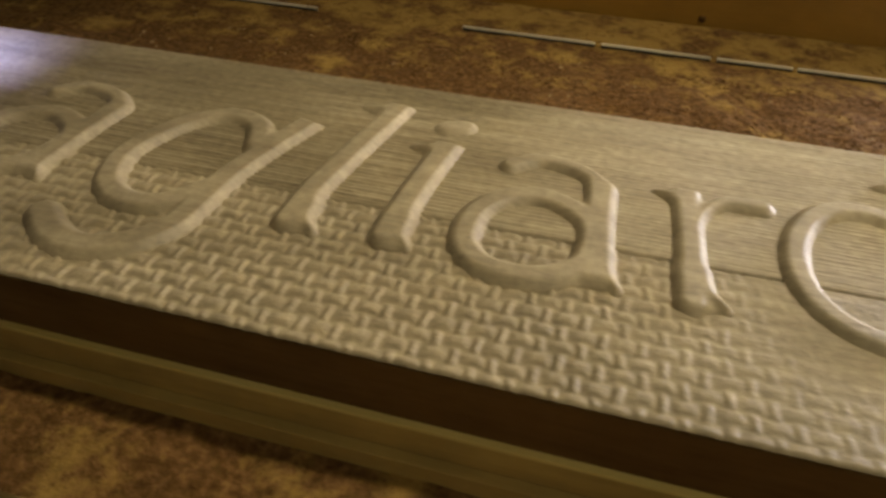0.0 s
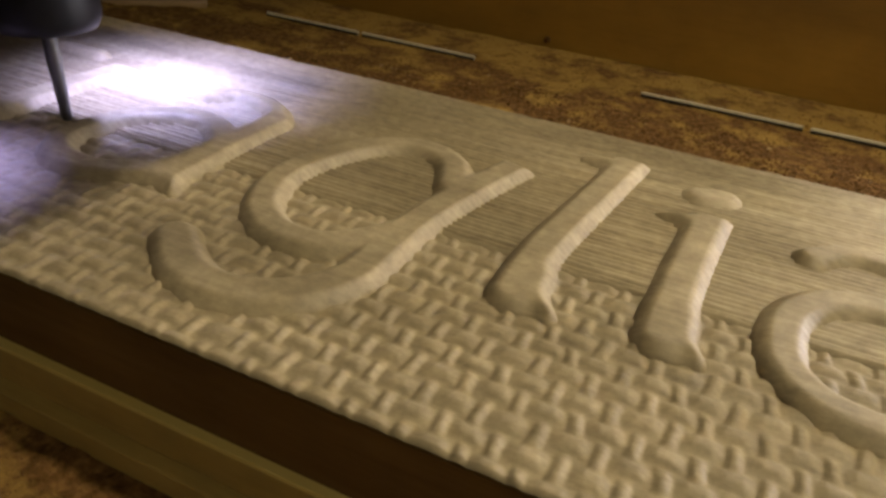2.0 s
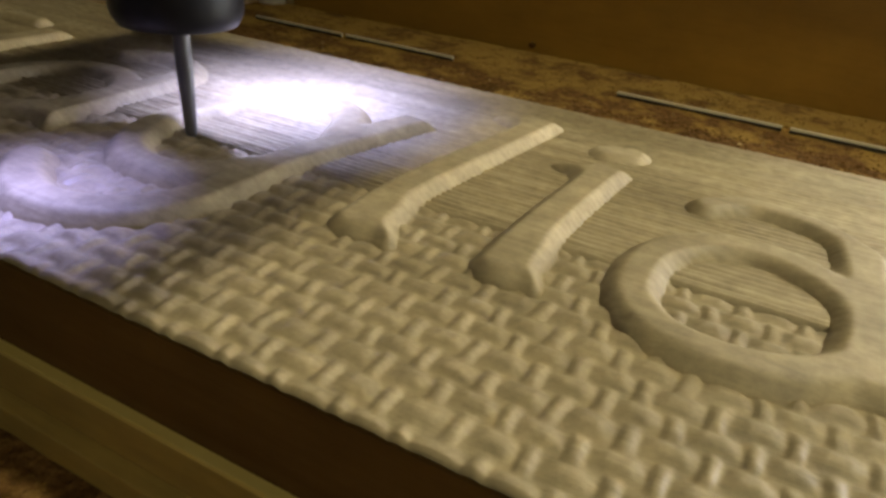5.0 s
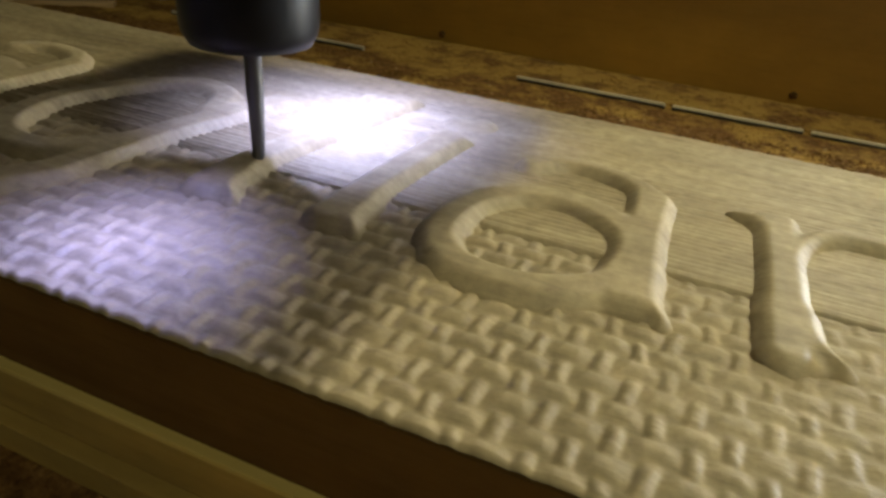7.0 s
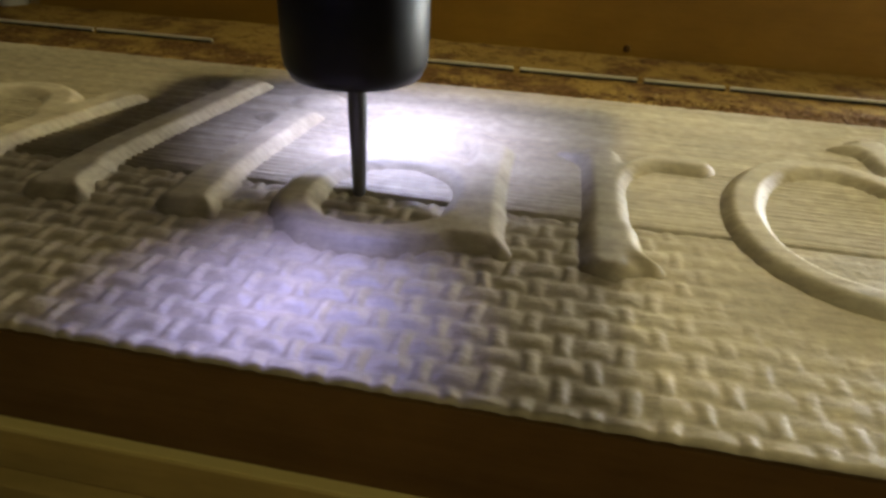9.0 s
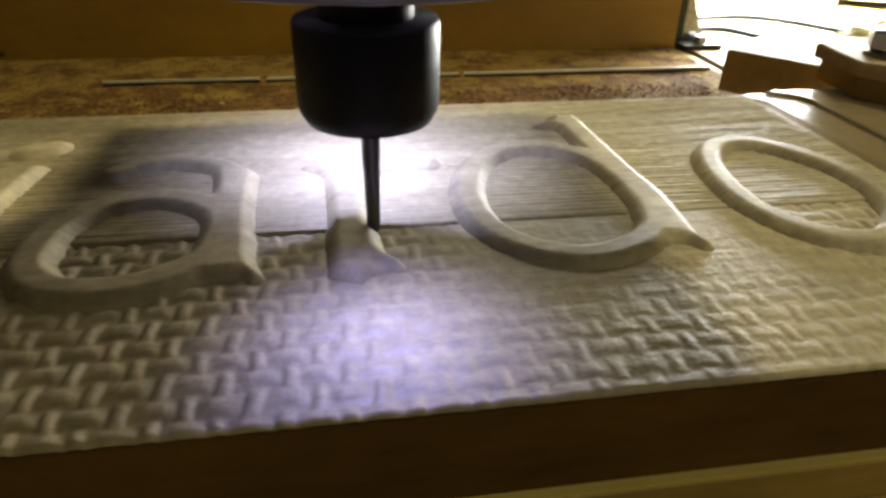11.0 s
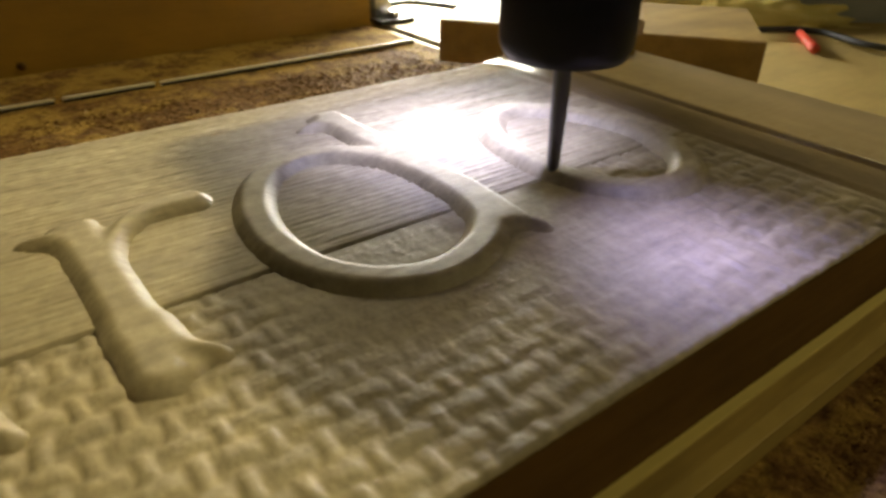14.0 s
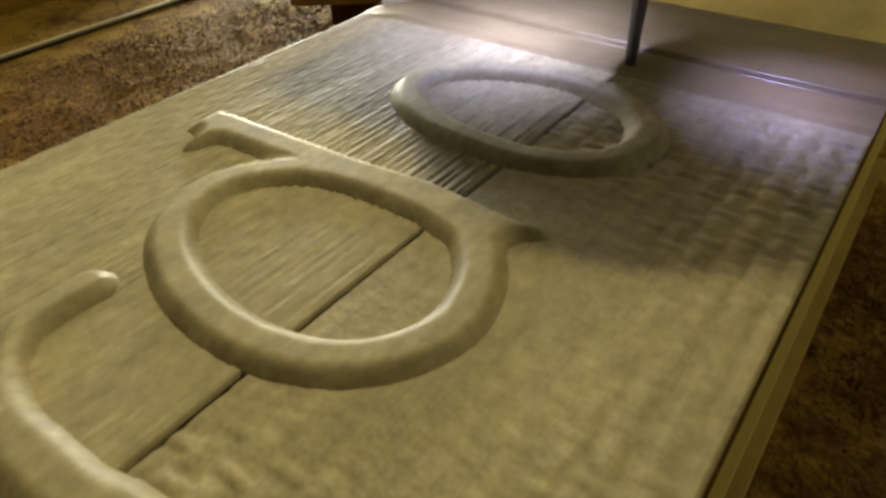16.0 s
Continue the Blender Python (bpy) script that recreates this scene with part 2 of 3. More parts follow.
def lathe_bm(profile, segments=48, bm=None, m=Matrix()):
    """A turned body round z from (radius, height) pairs; ends with radius 0 close."""
    bm = bm or bmesh.new()
    rings = []
    for r, z in profile:
        if r < 1e-6:
            rings.append([bm.verts.new(m @ Vector((0, 0, z)))])
        else:
            rings.append([bm.verts.new(m @ Vector((r * math.cos(2 * math.pi * k / segments), r * math.sin(2 * math.pi * k / segments), z))) for k in range(segments)])
    for a, b in zip(rings, rings[1:]):
        for k in range(segments):
            j = (k + 1) % segments
            if len(a) == 1 and len(b) > 1:
                bm.faces.new((a[0], b[j], b[k]))
            elif len(b) == 1 and len(a) > 1:
                bm.faces.new((a[k], a[j], b[0]))
            elif len(a) > 1:
                bm.faces.new((a[k], a[j], b[j], b[k]))
    bmesh.ops.recalc_face_normals(bm, faces=bm.faces)
    return bm


def tube_bm(points, radius, sides=10, bm=None):
    """A round tube along a smoothed path."""
    bm = bm or bmesh.new()
    pts = [Vector(p) for p in curve_points(points, 8)]
    rings = []
    for i, p in enumerate(pts):
        d = (pts[min(i + 1, len(pts) - 1)] - pts[max(i - 1, 0)]).normalized()
        u = d.cross(Vector((0, 0, 1)))
        u = u.normalized() if u.length > 1e-4 else Vector((1, 0, 0))
        v = d.cross(u)
        rings.append([bm.verts.new(p + radius * (math.cos(a) * u + math.sin(a) * v)) for a in (2 * math.pi * k / sides for k in range(sides))])
    for a, b in zip(rings, rings[1:]):
        for k in range(sides):
            bm.faces.new((a[k], a[(k + 1) % sides], b[(k + 1) % sides], b[k]))
    bm.faces.new(rings[0][::-1])
    bm.faces.new(rings[-1])
    bmesh.ops.recalc_face_normals(bm, faces=bm.faces)
    return bm


def curve_points(points, steps, closed=False):
    """Catmull-Rom points through the given ones."""
    p = [np.array(q, float) for q in points]
    n = len(p)
    out = []
    for i in range(n if closed else n - 1):
        a, b, c, d = ((p[(i + k) % n] if closed else p[min(max(i + k, 0), n - 1)]) for k in (-1, 0, 1, 2))
        for s in range(steps):
            t = s / steps
            out.append(0.5 * (2 * b + (c - a) * t + (2 * a - 5 * b + 4 * c - d) * t * t + (3 * b - a - 3 * c + d) * t ** 3))
    out.append(p[0] if closed else p[-1])
    return out


def relief(name, xs, ys, zs, keep, mat, parent, label=""):
    """A carved surface over a grid; keep marks the cells that exist."""
    nx, ny = len(xs), len(ys)
    gx, gy = np.meshgrid(xs, ys, indexing="ij")
    verts = np.stack([gx.ravel(), gy.ravel(), zs.ravel()], 1)
    i, j = np.nonzero(keep[:-1, :-1] & keep[1:, :-1] & keep[1:, 1:] & keep[:-1, 1:])
    quads = np.stack([i * ny + j, (i + 1) * ny + j, (i + 1) * ny + j + 1, i * ny + j + 1], 1)
    used, flat = np.unique(quads.ravel(), return_inverse=True)
    me = bpy.data.meshes.new(name)
    me.from_pydata(verts[used].tolist(), [], flat.reshape(-1, 4).tolist())
    me.materials.append(mat)
    for p in me.polygons:
        p.use_smooth = True
    ob = new(name, me)
    ob.parent = parent
    if label:
        ob["label"] = label
    return ob


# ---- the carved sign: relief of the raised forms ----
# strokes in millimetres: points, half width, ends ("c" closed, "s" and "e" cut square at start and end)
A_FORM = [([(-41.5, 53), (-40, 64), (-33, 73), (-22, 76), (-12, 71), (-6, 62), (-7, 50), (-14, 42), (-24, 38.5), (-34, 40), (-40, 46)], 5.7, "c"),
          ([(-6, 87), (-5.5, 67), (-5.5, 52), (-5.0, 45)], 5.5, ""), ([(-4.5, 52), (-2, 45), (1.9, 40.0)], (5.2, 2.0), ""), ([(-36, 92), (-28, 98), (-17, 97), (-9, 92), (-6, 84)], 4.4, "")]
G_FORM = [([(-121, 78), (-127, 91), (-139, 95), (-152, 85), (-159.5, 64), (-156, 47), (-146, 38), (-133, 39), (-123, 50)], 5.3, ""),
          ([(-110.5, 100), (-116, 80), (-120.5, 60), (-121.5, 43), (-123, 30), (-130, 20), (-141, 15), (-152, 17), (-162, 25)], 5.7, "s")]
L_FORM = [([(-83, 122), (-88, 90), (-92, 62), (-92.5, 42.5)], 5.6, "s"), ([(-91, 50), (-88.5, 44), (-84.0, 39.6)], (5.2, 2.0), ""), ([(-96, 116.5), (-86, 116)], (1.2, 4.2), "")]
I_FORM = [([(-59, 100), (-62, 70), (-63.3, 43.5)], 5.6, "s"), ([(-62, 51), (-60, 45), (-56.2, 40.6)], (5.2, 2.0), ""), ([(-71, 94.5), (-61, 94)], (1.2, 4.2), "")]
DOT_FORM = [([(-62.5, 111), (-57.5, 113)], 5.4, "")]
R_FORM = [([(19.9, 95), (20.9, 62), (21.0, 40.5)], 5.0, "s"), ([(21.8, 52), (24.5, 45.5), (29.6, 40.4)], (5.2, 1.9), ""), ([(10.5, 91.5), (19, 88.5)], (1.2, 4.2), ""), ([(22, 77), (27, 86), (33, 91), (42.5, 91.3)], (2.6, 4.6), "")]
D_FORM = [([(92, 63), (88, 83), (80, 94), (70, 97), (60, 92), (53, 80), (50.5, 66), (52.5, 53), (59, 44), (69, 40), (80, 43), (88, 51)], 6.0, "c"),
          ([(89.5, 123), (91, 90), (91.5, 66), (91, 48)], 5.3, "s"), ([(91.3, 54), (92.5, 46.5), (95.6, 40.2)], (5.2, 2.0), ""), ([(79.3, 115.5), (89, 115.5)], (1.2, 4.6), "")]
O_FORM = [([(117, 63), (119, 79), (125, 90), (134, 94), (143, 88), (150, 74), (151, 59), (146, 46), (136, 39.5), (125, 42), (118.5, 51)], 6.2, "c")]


EDGE_FORM = [([(-248, 97), (-249, 70), (-249, 44)], 6.0, "s"), ([(-281, 101), (-266, 101)], 4.2, "")]


def shifted(form, dx, lean):
    return [([(x + dx + lean * (y - 59), y) for x, y in pts], w, c) for pts, w, c in form]


def thinner(form, by):
    """Takes the inner side of closed strokes outwards, leaving their outer outline."""
    out = []
    for pts, w, ends in form:
        if "c" in ends:
            cx, cy = sum(p[0] for p in pts) / len(pts), sum(p[1] for p in pts) / len(pts)
            pts = [(x + by * (x - cx) / math.hypot(x - cx, y - cy), y + by * (y - cy) / math.hypot(x - cx, y - cy)) for x, y in pts]
            w -= by
        out.append((pts, w, ends))
    return out


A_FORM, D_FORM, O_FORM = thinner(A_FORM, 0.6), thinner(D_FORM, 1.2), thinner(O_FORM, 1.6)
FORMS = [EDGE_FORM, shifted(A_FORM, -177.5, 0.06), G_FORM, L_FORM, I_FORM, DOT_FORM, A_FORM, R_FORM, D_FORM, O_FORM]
HEIGHT, FLANK = 0.0023, 0.0032


def inside(form, gx, gy):
    """How far each place lies inside the form's outline, in metres."""
    best = np.full(gx.shape, -1.0)
    for pts, w, ends in form:
        line = np.array(curve_points(pts, 6, "c" in ends)) / 1000
        stroke = np.full(gx.shape, -1.0)
        w0, w1 = w if isinstance(w, tuple) else (w, w)
        for k, ((ax, ay), (bx, by)) in enumerate(zip(line, line[1:])):
            dx, dy = bx - ax, by - ay
            t = np.clip(((gx - ax) * dx + (gy - ay) * dy) / max(dx * dx + dy * dy, 1e-12), 0, 1)
            half = w0 + (w1 - w0) * (k + t) / (len(line) - 1)
            stroke = np.maximum(stroke, half / 1000 - np.hypot(gx - ax - t * dx, gy - ay - t * dy))
        for mark, a, b in (("s", line[0], line[1]), ("e", line[-1], line[-2])):
            if mark in ends:
                n = (b - a) / np.hypot(*(b - a))
                stroke = np.minimum(stroke, (gx - a[0]) * n[0] + (gy - a[1]) * n[1])
        blend = 0.0034 if isinstance(w, tuple) else 0.0026
        h = np.clip(blend - np.abs(best - stroke), 0, None) / blend
        best = np.maximum(best, stroke) + h * h * blend / 4
    return best


def rise(d):
    """Height at depth d inside an outline: a flank that rounds over into the flat top."""
    return HEIGHT * np.sin(np.pi / 2 * np.clip(d / FLANK, 0, 1)) ** 1.12


RIB = 0.0019


def steps(gy):
    """The tool's rows on the part not yet finished."""
    return np.where(gy > SEAM_Y, 0.5 * np.cos(2 * np.pi * (gy - SEAM_Y) / RIB), 0)


sign = thing("carved_sign", "pale brown carved wooden sign board with raised letters and woven ground", "sign")
LEFT, END_STEP, END = -0.42, 0.181, 0.218

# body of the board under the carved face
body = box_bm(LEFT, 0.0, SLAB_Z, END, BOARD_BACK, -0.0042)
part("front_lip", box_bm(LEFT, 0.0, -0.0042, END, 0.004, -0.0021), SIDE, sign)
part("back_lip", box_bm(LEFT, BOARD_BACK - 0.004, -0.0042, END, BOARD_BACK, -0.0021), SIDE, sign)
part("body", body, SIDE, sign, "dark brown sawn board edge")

# woven ground in front of the seam
WX, WY = 0.0048, 0.0051
xs, ys = np.arange(LEFT, END_STEP + 0.001, 0.0004), np.arange(0, SEAM_Y - 0.0005, 0.0004)
gx, gy = np.meshgrid(xs, ys, indexing="ij")
wob = 0.00025 * np.sin(gx * 310 + 2 * np.sin(gy * 190)) + 0.0002 * np.sin(gy * 420 + gx * 90)
kx, ky = np.round((gx + wob) / WX), np.round((gy + wob) / WY)
u, v = (gx + wob) / WX - kx, (gy + wob) / WY - ky
over = np.clip(0.5 + 0.72 * np.cos(np.pi * ((gy + wob) / WY + kx)), 0, 1)
under = np.clip(0.5 + 0.72 * np.cos(np.pi * ((gx + wob) / WX + ky + 1)), 0, 1)
strand_v = np.clip(1 - (np.abs(u) / 0.29) ** 2.2, 0, 1) * over
strand_h = np.clip(1 - ((v - 0.10 * under) / 0.47) ** 2 * (1 + 0.6 * (v < 0)) , 0, 1) * (0.10 + 0.86 * under)
fade = np.clip((0.163 - gx) / 0.006, 0, 1)
high = np.clip((gy - 0.012) / 0.026, 0, 1)
worn = 1 - (0.34 + 0.40 * high) * np.exp(-((gx - 0.080) / 0.042) ** 4) - 0.30 * np.clip((gx + 0.02) / 0.05, 0, 1) * np.clip((0.16 - gx) / 0.03, 0, 1) * (gx < 0.125)
worn = np.clip(worn, 0.1, 1) * (0.9 + 0.1 * np.sin(gx * 53 + 3 * np.sin(gy * 71)))
zs = 0.00086 * worn * (np.maximum(strand_v, strand_h) - 1) * fade - 0.0007 * np.clip((gx - 0.163) / 0.004, 0, 1) + np.random.default_rng(6).normal(0, 0.00004, gx.shape)
zs[:, 0] = 0.4 * zs[:, 0] - 0.0012
zs -= 0.0003 * np.clip((gy - SEAM_Y + 0.0042) / 0.0022, 0, 1) * np.clip((0.06 - gx) / 0.05, 0.3, 1)
relief("woven_ground", xs, ys, zs, np.ones(zs.shape, bool), WOOD, sign, "carved basket-weave ground")

# ribbed ground behind the seam
xs, ys = np.arange(LEFT, END_STEP + 0.001, 0.0014), np.arange(SEAM_Y + 0.0003, BOARD_BACK + 0.0001, RIB / 6)
gx, gy = np.meshgrid(xs, ys, indexing="ij")
jig = 0.00009 * np.sin(gx * 700 + np.floor((gy - SEAM_Y) / RIB) * 2.4)
deep = (0.00085 - 0.00070 * np.clip((gx + 0.085) / 0.06, 0, 1) + 0.00022 * np.clip((gx - 0.07) / 0.04, 0, 1)) * np.clip((0.165 - gx) / 0.005, 0, 1)
deep = deep * (0.5 + 0.85 * np.mod(np.sin(np.floor((gy - SEAM_Y) / RIB + 0.5) * 12.9898) * 43758.5, 1)) * (1 + 0.25 * np.sin(gx * 190 + gy * 2100))
zs = deep * (1 + 0.3 * np.sin(gx * 61 + gy * 37)) * steps(gy + jig) - 0.5 * deep - 0.0007 * np.clip((gx - 0.163) / 0.004, 0, 1) + 0.35 * jig + np.random.default_rng(4).normal(0, 0.00005, gx.shape)
zs[:, 0] = -0.0040 + 0.0031 * np.clip((xs - 0.005) / 0.03, 0, 1)
relief("ribbed_ground", xs, ys, zs, np.ones(zs.shape, bool), WOOD, sign, "wood ground with fine tool rows, not yet finished")

# raised border at the end of the board
bx = np.append(np.arange(END_STEP - 0.018, END_STEP + 0.004, 0.0003), [END_STEP + 0.008, END_STEP + 0.014, END - 0.001, END])
by = np.linspace(0.0, BOARD_BACK, 300)
gx, gy = np.meshgrid(bx, by, indexing="ij")
edge = END_STEP + 0.0 * gy - 0.010 * np.clip((gy - 0.128) / 0.012, 0, 1) ** 2
s = np.clip((gx - edge) / 0.0008, 0, 1)
dip = -0.0007 * np.exp(-((gx - edge + 0.0005) / 0.0005) ** 2) - 0.0009 * np.clip((edge - gx - 0.014) / 0.004, 0, 1)
zs = 0.0009 * s * s * (3 - 2 * s) + dip + 0.0003 + np.random.default_rng(8).normal(0, 0.00003, gx.shape)
zs[-1, :] = 0.0007
relief("end_border", bx, by, zs, np.ones(zs.shape, bool), BORDERWOOD, sign, "raised plain border at the board's end")
part("border_core", box_bm(END_STEP + 0.004, 0.0006, -0.0018, END - 0.0004, BOARD_BACK - 0.0004, 0.0006), SIDE, sign)

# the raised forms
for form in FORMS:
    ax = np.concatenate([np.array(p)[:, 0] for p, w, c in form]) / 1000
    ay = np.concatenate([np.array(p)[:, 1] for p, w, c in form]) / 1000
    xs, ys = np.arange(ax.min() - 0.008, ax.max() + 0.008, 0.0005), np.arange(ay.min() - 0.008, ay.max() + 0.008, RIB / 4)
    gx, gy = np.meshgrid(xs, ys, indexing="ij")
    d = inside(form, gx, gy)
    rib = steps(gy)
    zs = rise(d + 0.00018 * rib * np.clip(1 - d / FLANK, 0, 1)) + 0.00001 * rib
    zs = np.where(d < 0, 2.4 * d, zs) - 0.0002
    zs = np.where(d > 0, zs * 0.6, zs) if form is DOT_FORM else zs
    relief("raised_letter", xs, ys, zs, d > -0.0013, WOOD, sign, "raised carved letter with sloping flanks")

# ---- support and surroundings ----
slab = thing("support_strip", "yellowish plywood strip under the carved board, its plies showing", "plywood strip")
part("lower_ply", box_bm(LEFT - 0.02, -0.0046, TABLE_Z, END + 0.004, BOARD_BACK - 0.002, -0.0322, 0.0004), PLY, slab)
part("glue_line", box_bm(LEFT - 0.02, -0.0012, -0.0322, END + 0.004, BOARD_BACK - 0.003, -0.0313), PLYDARK, slab, "dark glue line")
part("upper_ply", box_bm(LEFT - 0.02, -0.0016, -0.0313, END + 0.004, BOARD_BACK - 0.002, SLAB_Z - 0.0014), PLY, slab)
# thin pale layer that paints the bright line along the strip's ledge
part("lit_veneer_edge", box_bm(LEFT - 0.02, -0.0019, SLAB_Z - 0.0014, END + 0.004, BOARD_BACK - 0.002, SLAB_Z - 0.0002, 0.0002), LIT_VENEER, slab, "pale yellow face veneer, its lit edge put into the colour")


def sheet(name, x0, x1, y0, y1, step, height, mat, label, category, kind):
    xs, ys = np.arange(x0, x1 + step / 2, step), np.arange(y0, y1 + step / 2, step)
    zs = np.array([[height(x, y) for y in ys] for x in xs])
    ob = relief(name, xs, ys, zs, np.ones(zs.shape, bool), mat, None)
    return tagged(ob, label, category, "", kind)


def dust_height(x, y):
    near = math.exp(-((y - 0.20) / 0.05) ** 2) * 0.006 + math.exp(-((y + 0.03) / 0.03) ** 2) * 0.002
    n = noise.noise(Vector((x * 30, y * 30, 0.3))) * 0.0016 + noise.noise(Vector((x * 75, y * 75, 4.3))) * 0.0016 + noise.noise(Vector((x * 140, y * 140, 1.3))) * 0.0014
    n *= 1 - 0.7 * min(max((y - 0.24) / 0.04, 0), 1)
    return TABLE_Z + near * (0.8 + 0.5 * noise.noise(Vector((x * 18, y * 18, 5)))) + n - 0.001


sheet("sawdust_bed", -0.62, 0.252, -0.037, 0.372, 0.003, dust_height, DUST, "brown and yellow sawdust lying thick on the machine bed", "sawdust", "stuff")
tagged(part("machine_bed", box_bm(-0.9, -0.037, TABLE_Z - 0.03, 0.262, 0.60, TABLE_Z - 0.0030), BENCH), "plywood bed of the carving machine", "machine bed", "", "structure")
bench_top = tagged(part("workbench", box_bm(-1.3, -0.9, TABLE_Z - 0.07, 1.10, 1.05, TABLE_Z - 0.031, 0.002), BENCH), "light yellow plywood workbench", "workbench", "", "structure")
for x in (-1.22, 1.02):
    for y in (-0.82, 0.97):
        part("leg", box_bm(x - 0.035, y - 0.035, -0.95, x + 0.035, y + 0.035, TABLE_Z - 0.07, 0.002), BENCH, bench_top)
tagged(part("bench_extension", box_bm(0.264, -0.30, TABLE_Z - 0.03, 1.05, 1.0, TABLE_Z - 0.001, 0.0015), BENCH), "light yellow plywood bench top beside the machine", "workbench", "", "structure")
back = thing("back_panel", "brown plywood panel standing behind the machine bed", "panel", (0, 0.372, 0), 0)
part("panel", box_bm(-0.372, 0.0, TABLE_Z - 0.003, 0.256, 0.018, 0.035, 0.001), WALLWOOD, back)
for x in (-0.178, 0.0425):
    part("screw", lathe_bm([(0.0, -0.0022), (0.0013, -0.0020), (0.0021, -0.0006), (0.0022, 0.003)], 16, None, Matrix.Translation((x, -0.001, TABLE_Z + 0.0035)) @ Matrix.Rotation(radians(-90), 4, "X")), SIDE, back, "dark screw at the foot of the panel")

def chips(name, count, region, size, mat, label, seed):
    """Loose shavings and grains, too many to count, lying on the bed."""
    rng = random.Random(seed)
    verts, faces = [], []
    while len(verts) < count * 4:
        x, y = rng.uniform(*region[0]), rng.uniform(*region[1])
        if noise.noise(Vector((x * 22, y * 22, seed))) < rng.uniform(-0.5, 0.35):
            continue
        r = size * rng.uniform(0.35, 1.3)
        o = Vector((x, y, dust_height(x, y) + r * 0.25))
        turn = Euler((rng.uniform(0, 6), rng.uniform(0, 6), rng.uniform(0, 6))).to_matrix()
        n = len(verts)
        for c in ((r, 0, 0), (-0.6 * r, 0.6 * r, 0), (-0.5 * r, -0.5 * r, 0.1 * r), (0, 0, 0.55 * r)):
            verts.append(tuple(o + turn @ Vector(c)))
        faces += [(n, n + 1, n + 3), (n + 1, n + 2, n + 3), (n + 2, n, n + 3), (n, n + 2, n + 1)]
    me = bpy.data.meshes.new(name)
    me.from_pydata(verts, [], faces)
    me.materials.append(mat)
    return tagged(new(name, me), label, "sawdust", "", "stuff")


chips("sawdust_grains", 24000, ((-0.30, 0.25), (0.142, 0.285)), 0.0008, GRAIN, "brown sawdust grains heaped behind the board", 3)
chips("sawdust_grains_rear", 2200, ((-0.36, 0.25), (0.285, 0.368)), 0.0008, GRAIN, "brown sawdust grains strewn along the panel", 11)
chips("sawdust_shavings", 160, ((-0.30, 0.25), (0.143, 0.30)), 0.0016, PALECHIP, "pale wood shavings in the sawdust", 5)
chips("sawdust_grains_front", 2600, ((-0.30, 0.25), (-0.036, -0.006)), 0.0006, GRAIN, "brown sawdust grains before the board", 9)

# aluminium track lines in the bed
for x0, x1 in ((-0.355, -0.285), (-0.282, -0.205), (-0.105, -0.022), (-0.018, 0.046), (0.050, 0.092), (0.095, 0.25)):
    track = thing("track_rail", "thin bright aluminium track half buried in sawdust", "track", group="track rails")
    part("rail", box_bm(x0, 0.3108, TABLE_Z - 0.003, x1, 0.3122, TABLE_Z + 0.0016, 0.0003), ALU, track)
    part("groove", box_bm(x0, 0.3105, TABLE_Z - 0.003, x1, 0.3107, TABLE_Z + 0.0004), RUBBER, track, "dark groove beside the rail")

# ---- the room round the bench ----
for name, b in (("wall_north", (-2.1, 2.0, -0.95, 2.1, 2.1, 1.8)), ("wall_south", (-2.1, -2.1, -0.95, 2.1, -2.0, 1.8)), ("wall_east", (2.0, -2.0, -0.95, 2.1, 2.0, 1.8)), ("wall_west", (-2.1, -2.0, -0.95, -2.0, 2.0, 1.8))):
    tagged(part(name, box_bm(*b), PLASTER), "cream plastered workshop wall", "wall", "", "structure")
tagged(part("ceiling", box_bm(-2.1, -2.1, 1.8, 2.1, 2.1, 1.9), PLASTER), "cream plastered workshop ceiling", "ceiling", "", "structure")
tagged(part("floor", box_bm(-2.1, -2.1, -1.0, 2.1, 2.1, -0.95), FLOORMAT), "grey concrete workshop floor", "floor", "", "structure")

# ---- clamp and stop at the end of the board ----
def prism_bm(outline, z0, z1, bevel=0.0):
    bm = bmesh.new()
    f = bm.faces.new([bm.verts.new((x, y, z0)) for x, y in outline])
    up = bmesh.ops.extrude_face_region(bm, geom=[f])
    bmesh.ops.translate(bm, vec=(0, 0, z1 - z0), verts=[g for g in up["geom"] if isinstance(g, bmesh.types.BMVert)])
    bmesh.ops.recalc_face_normals(bm, faces=bm.faces)
    if bevel:
        bmesh.ops.bevel(bm, geom=bm.edges[:], offset=bevel, segments=2, affect="EDGES")
    return bm


stop = thing("stop_block", "brown wooden block lying askew behind the board's end", "wood block")
part("block", prism_bm([(0.200, 0.217), (0.287, 0.105), (0.345, 0.150), (0.258, 0.262)], -0.0225, -0.0030, 0.0006), BLOCKWOOD, stop)
riser = thing("riser_block", "short dark wooden riser under the stop block", "wood block")
part("block", prism_bm([(0.218, 0.212), (0.283, 0.128), (0.325, 0.160), (0.260, 0.244)], TABLE_Z - 0.0005, -0.0226, 0.0006), SIDE, riser)

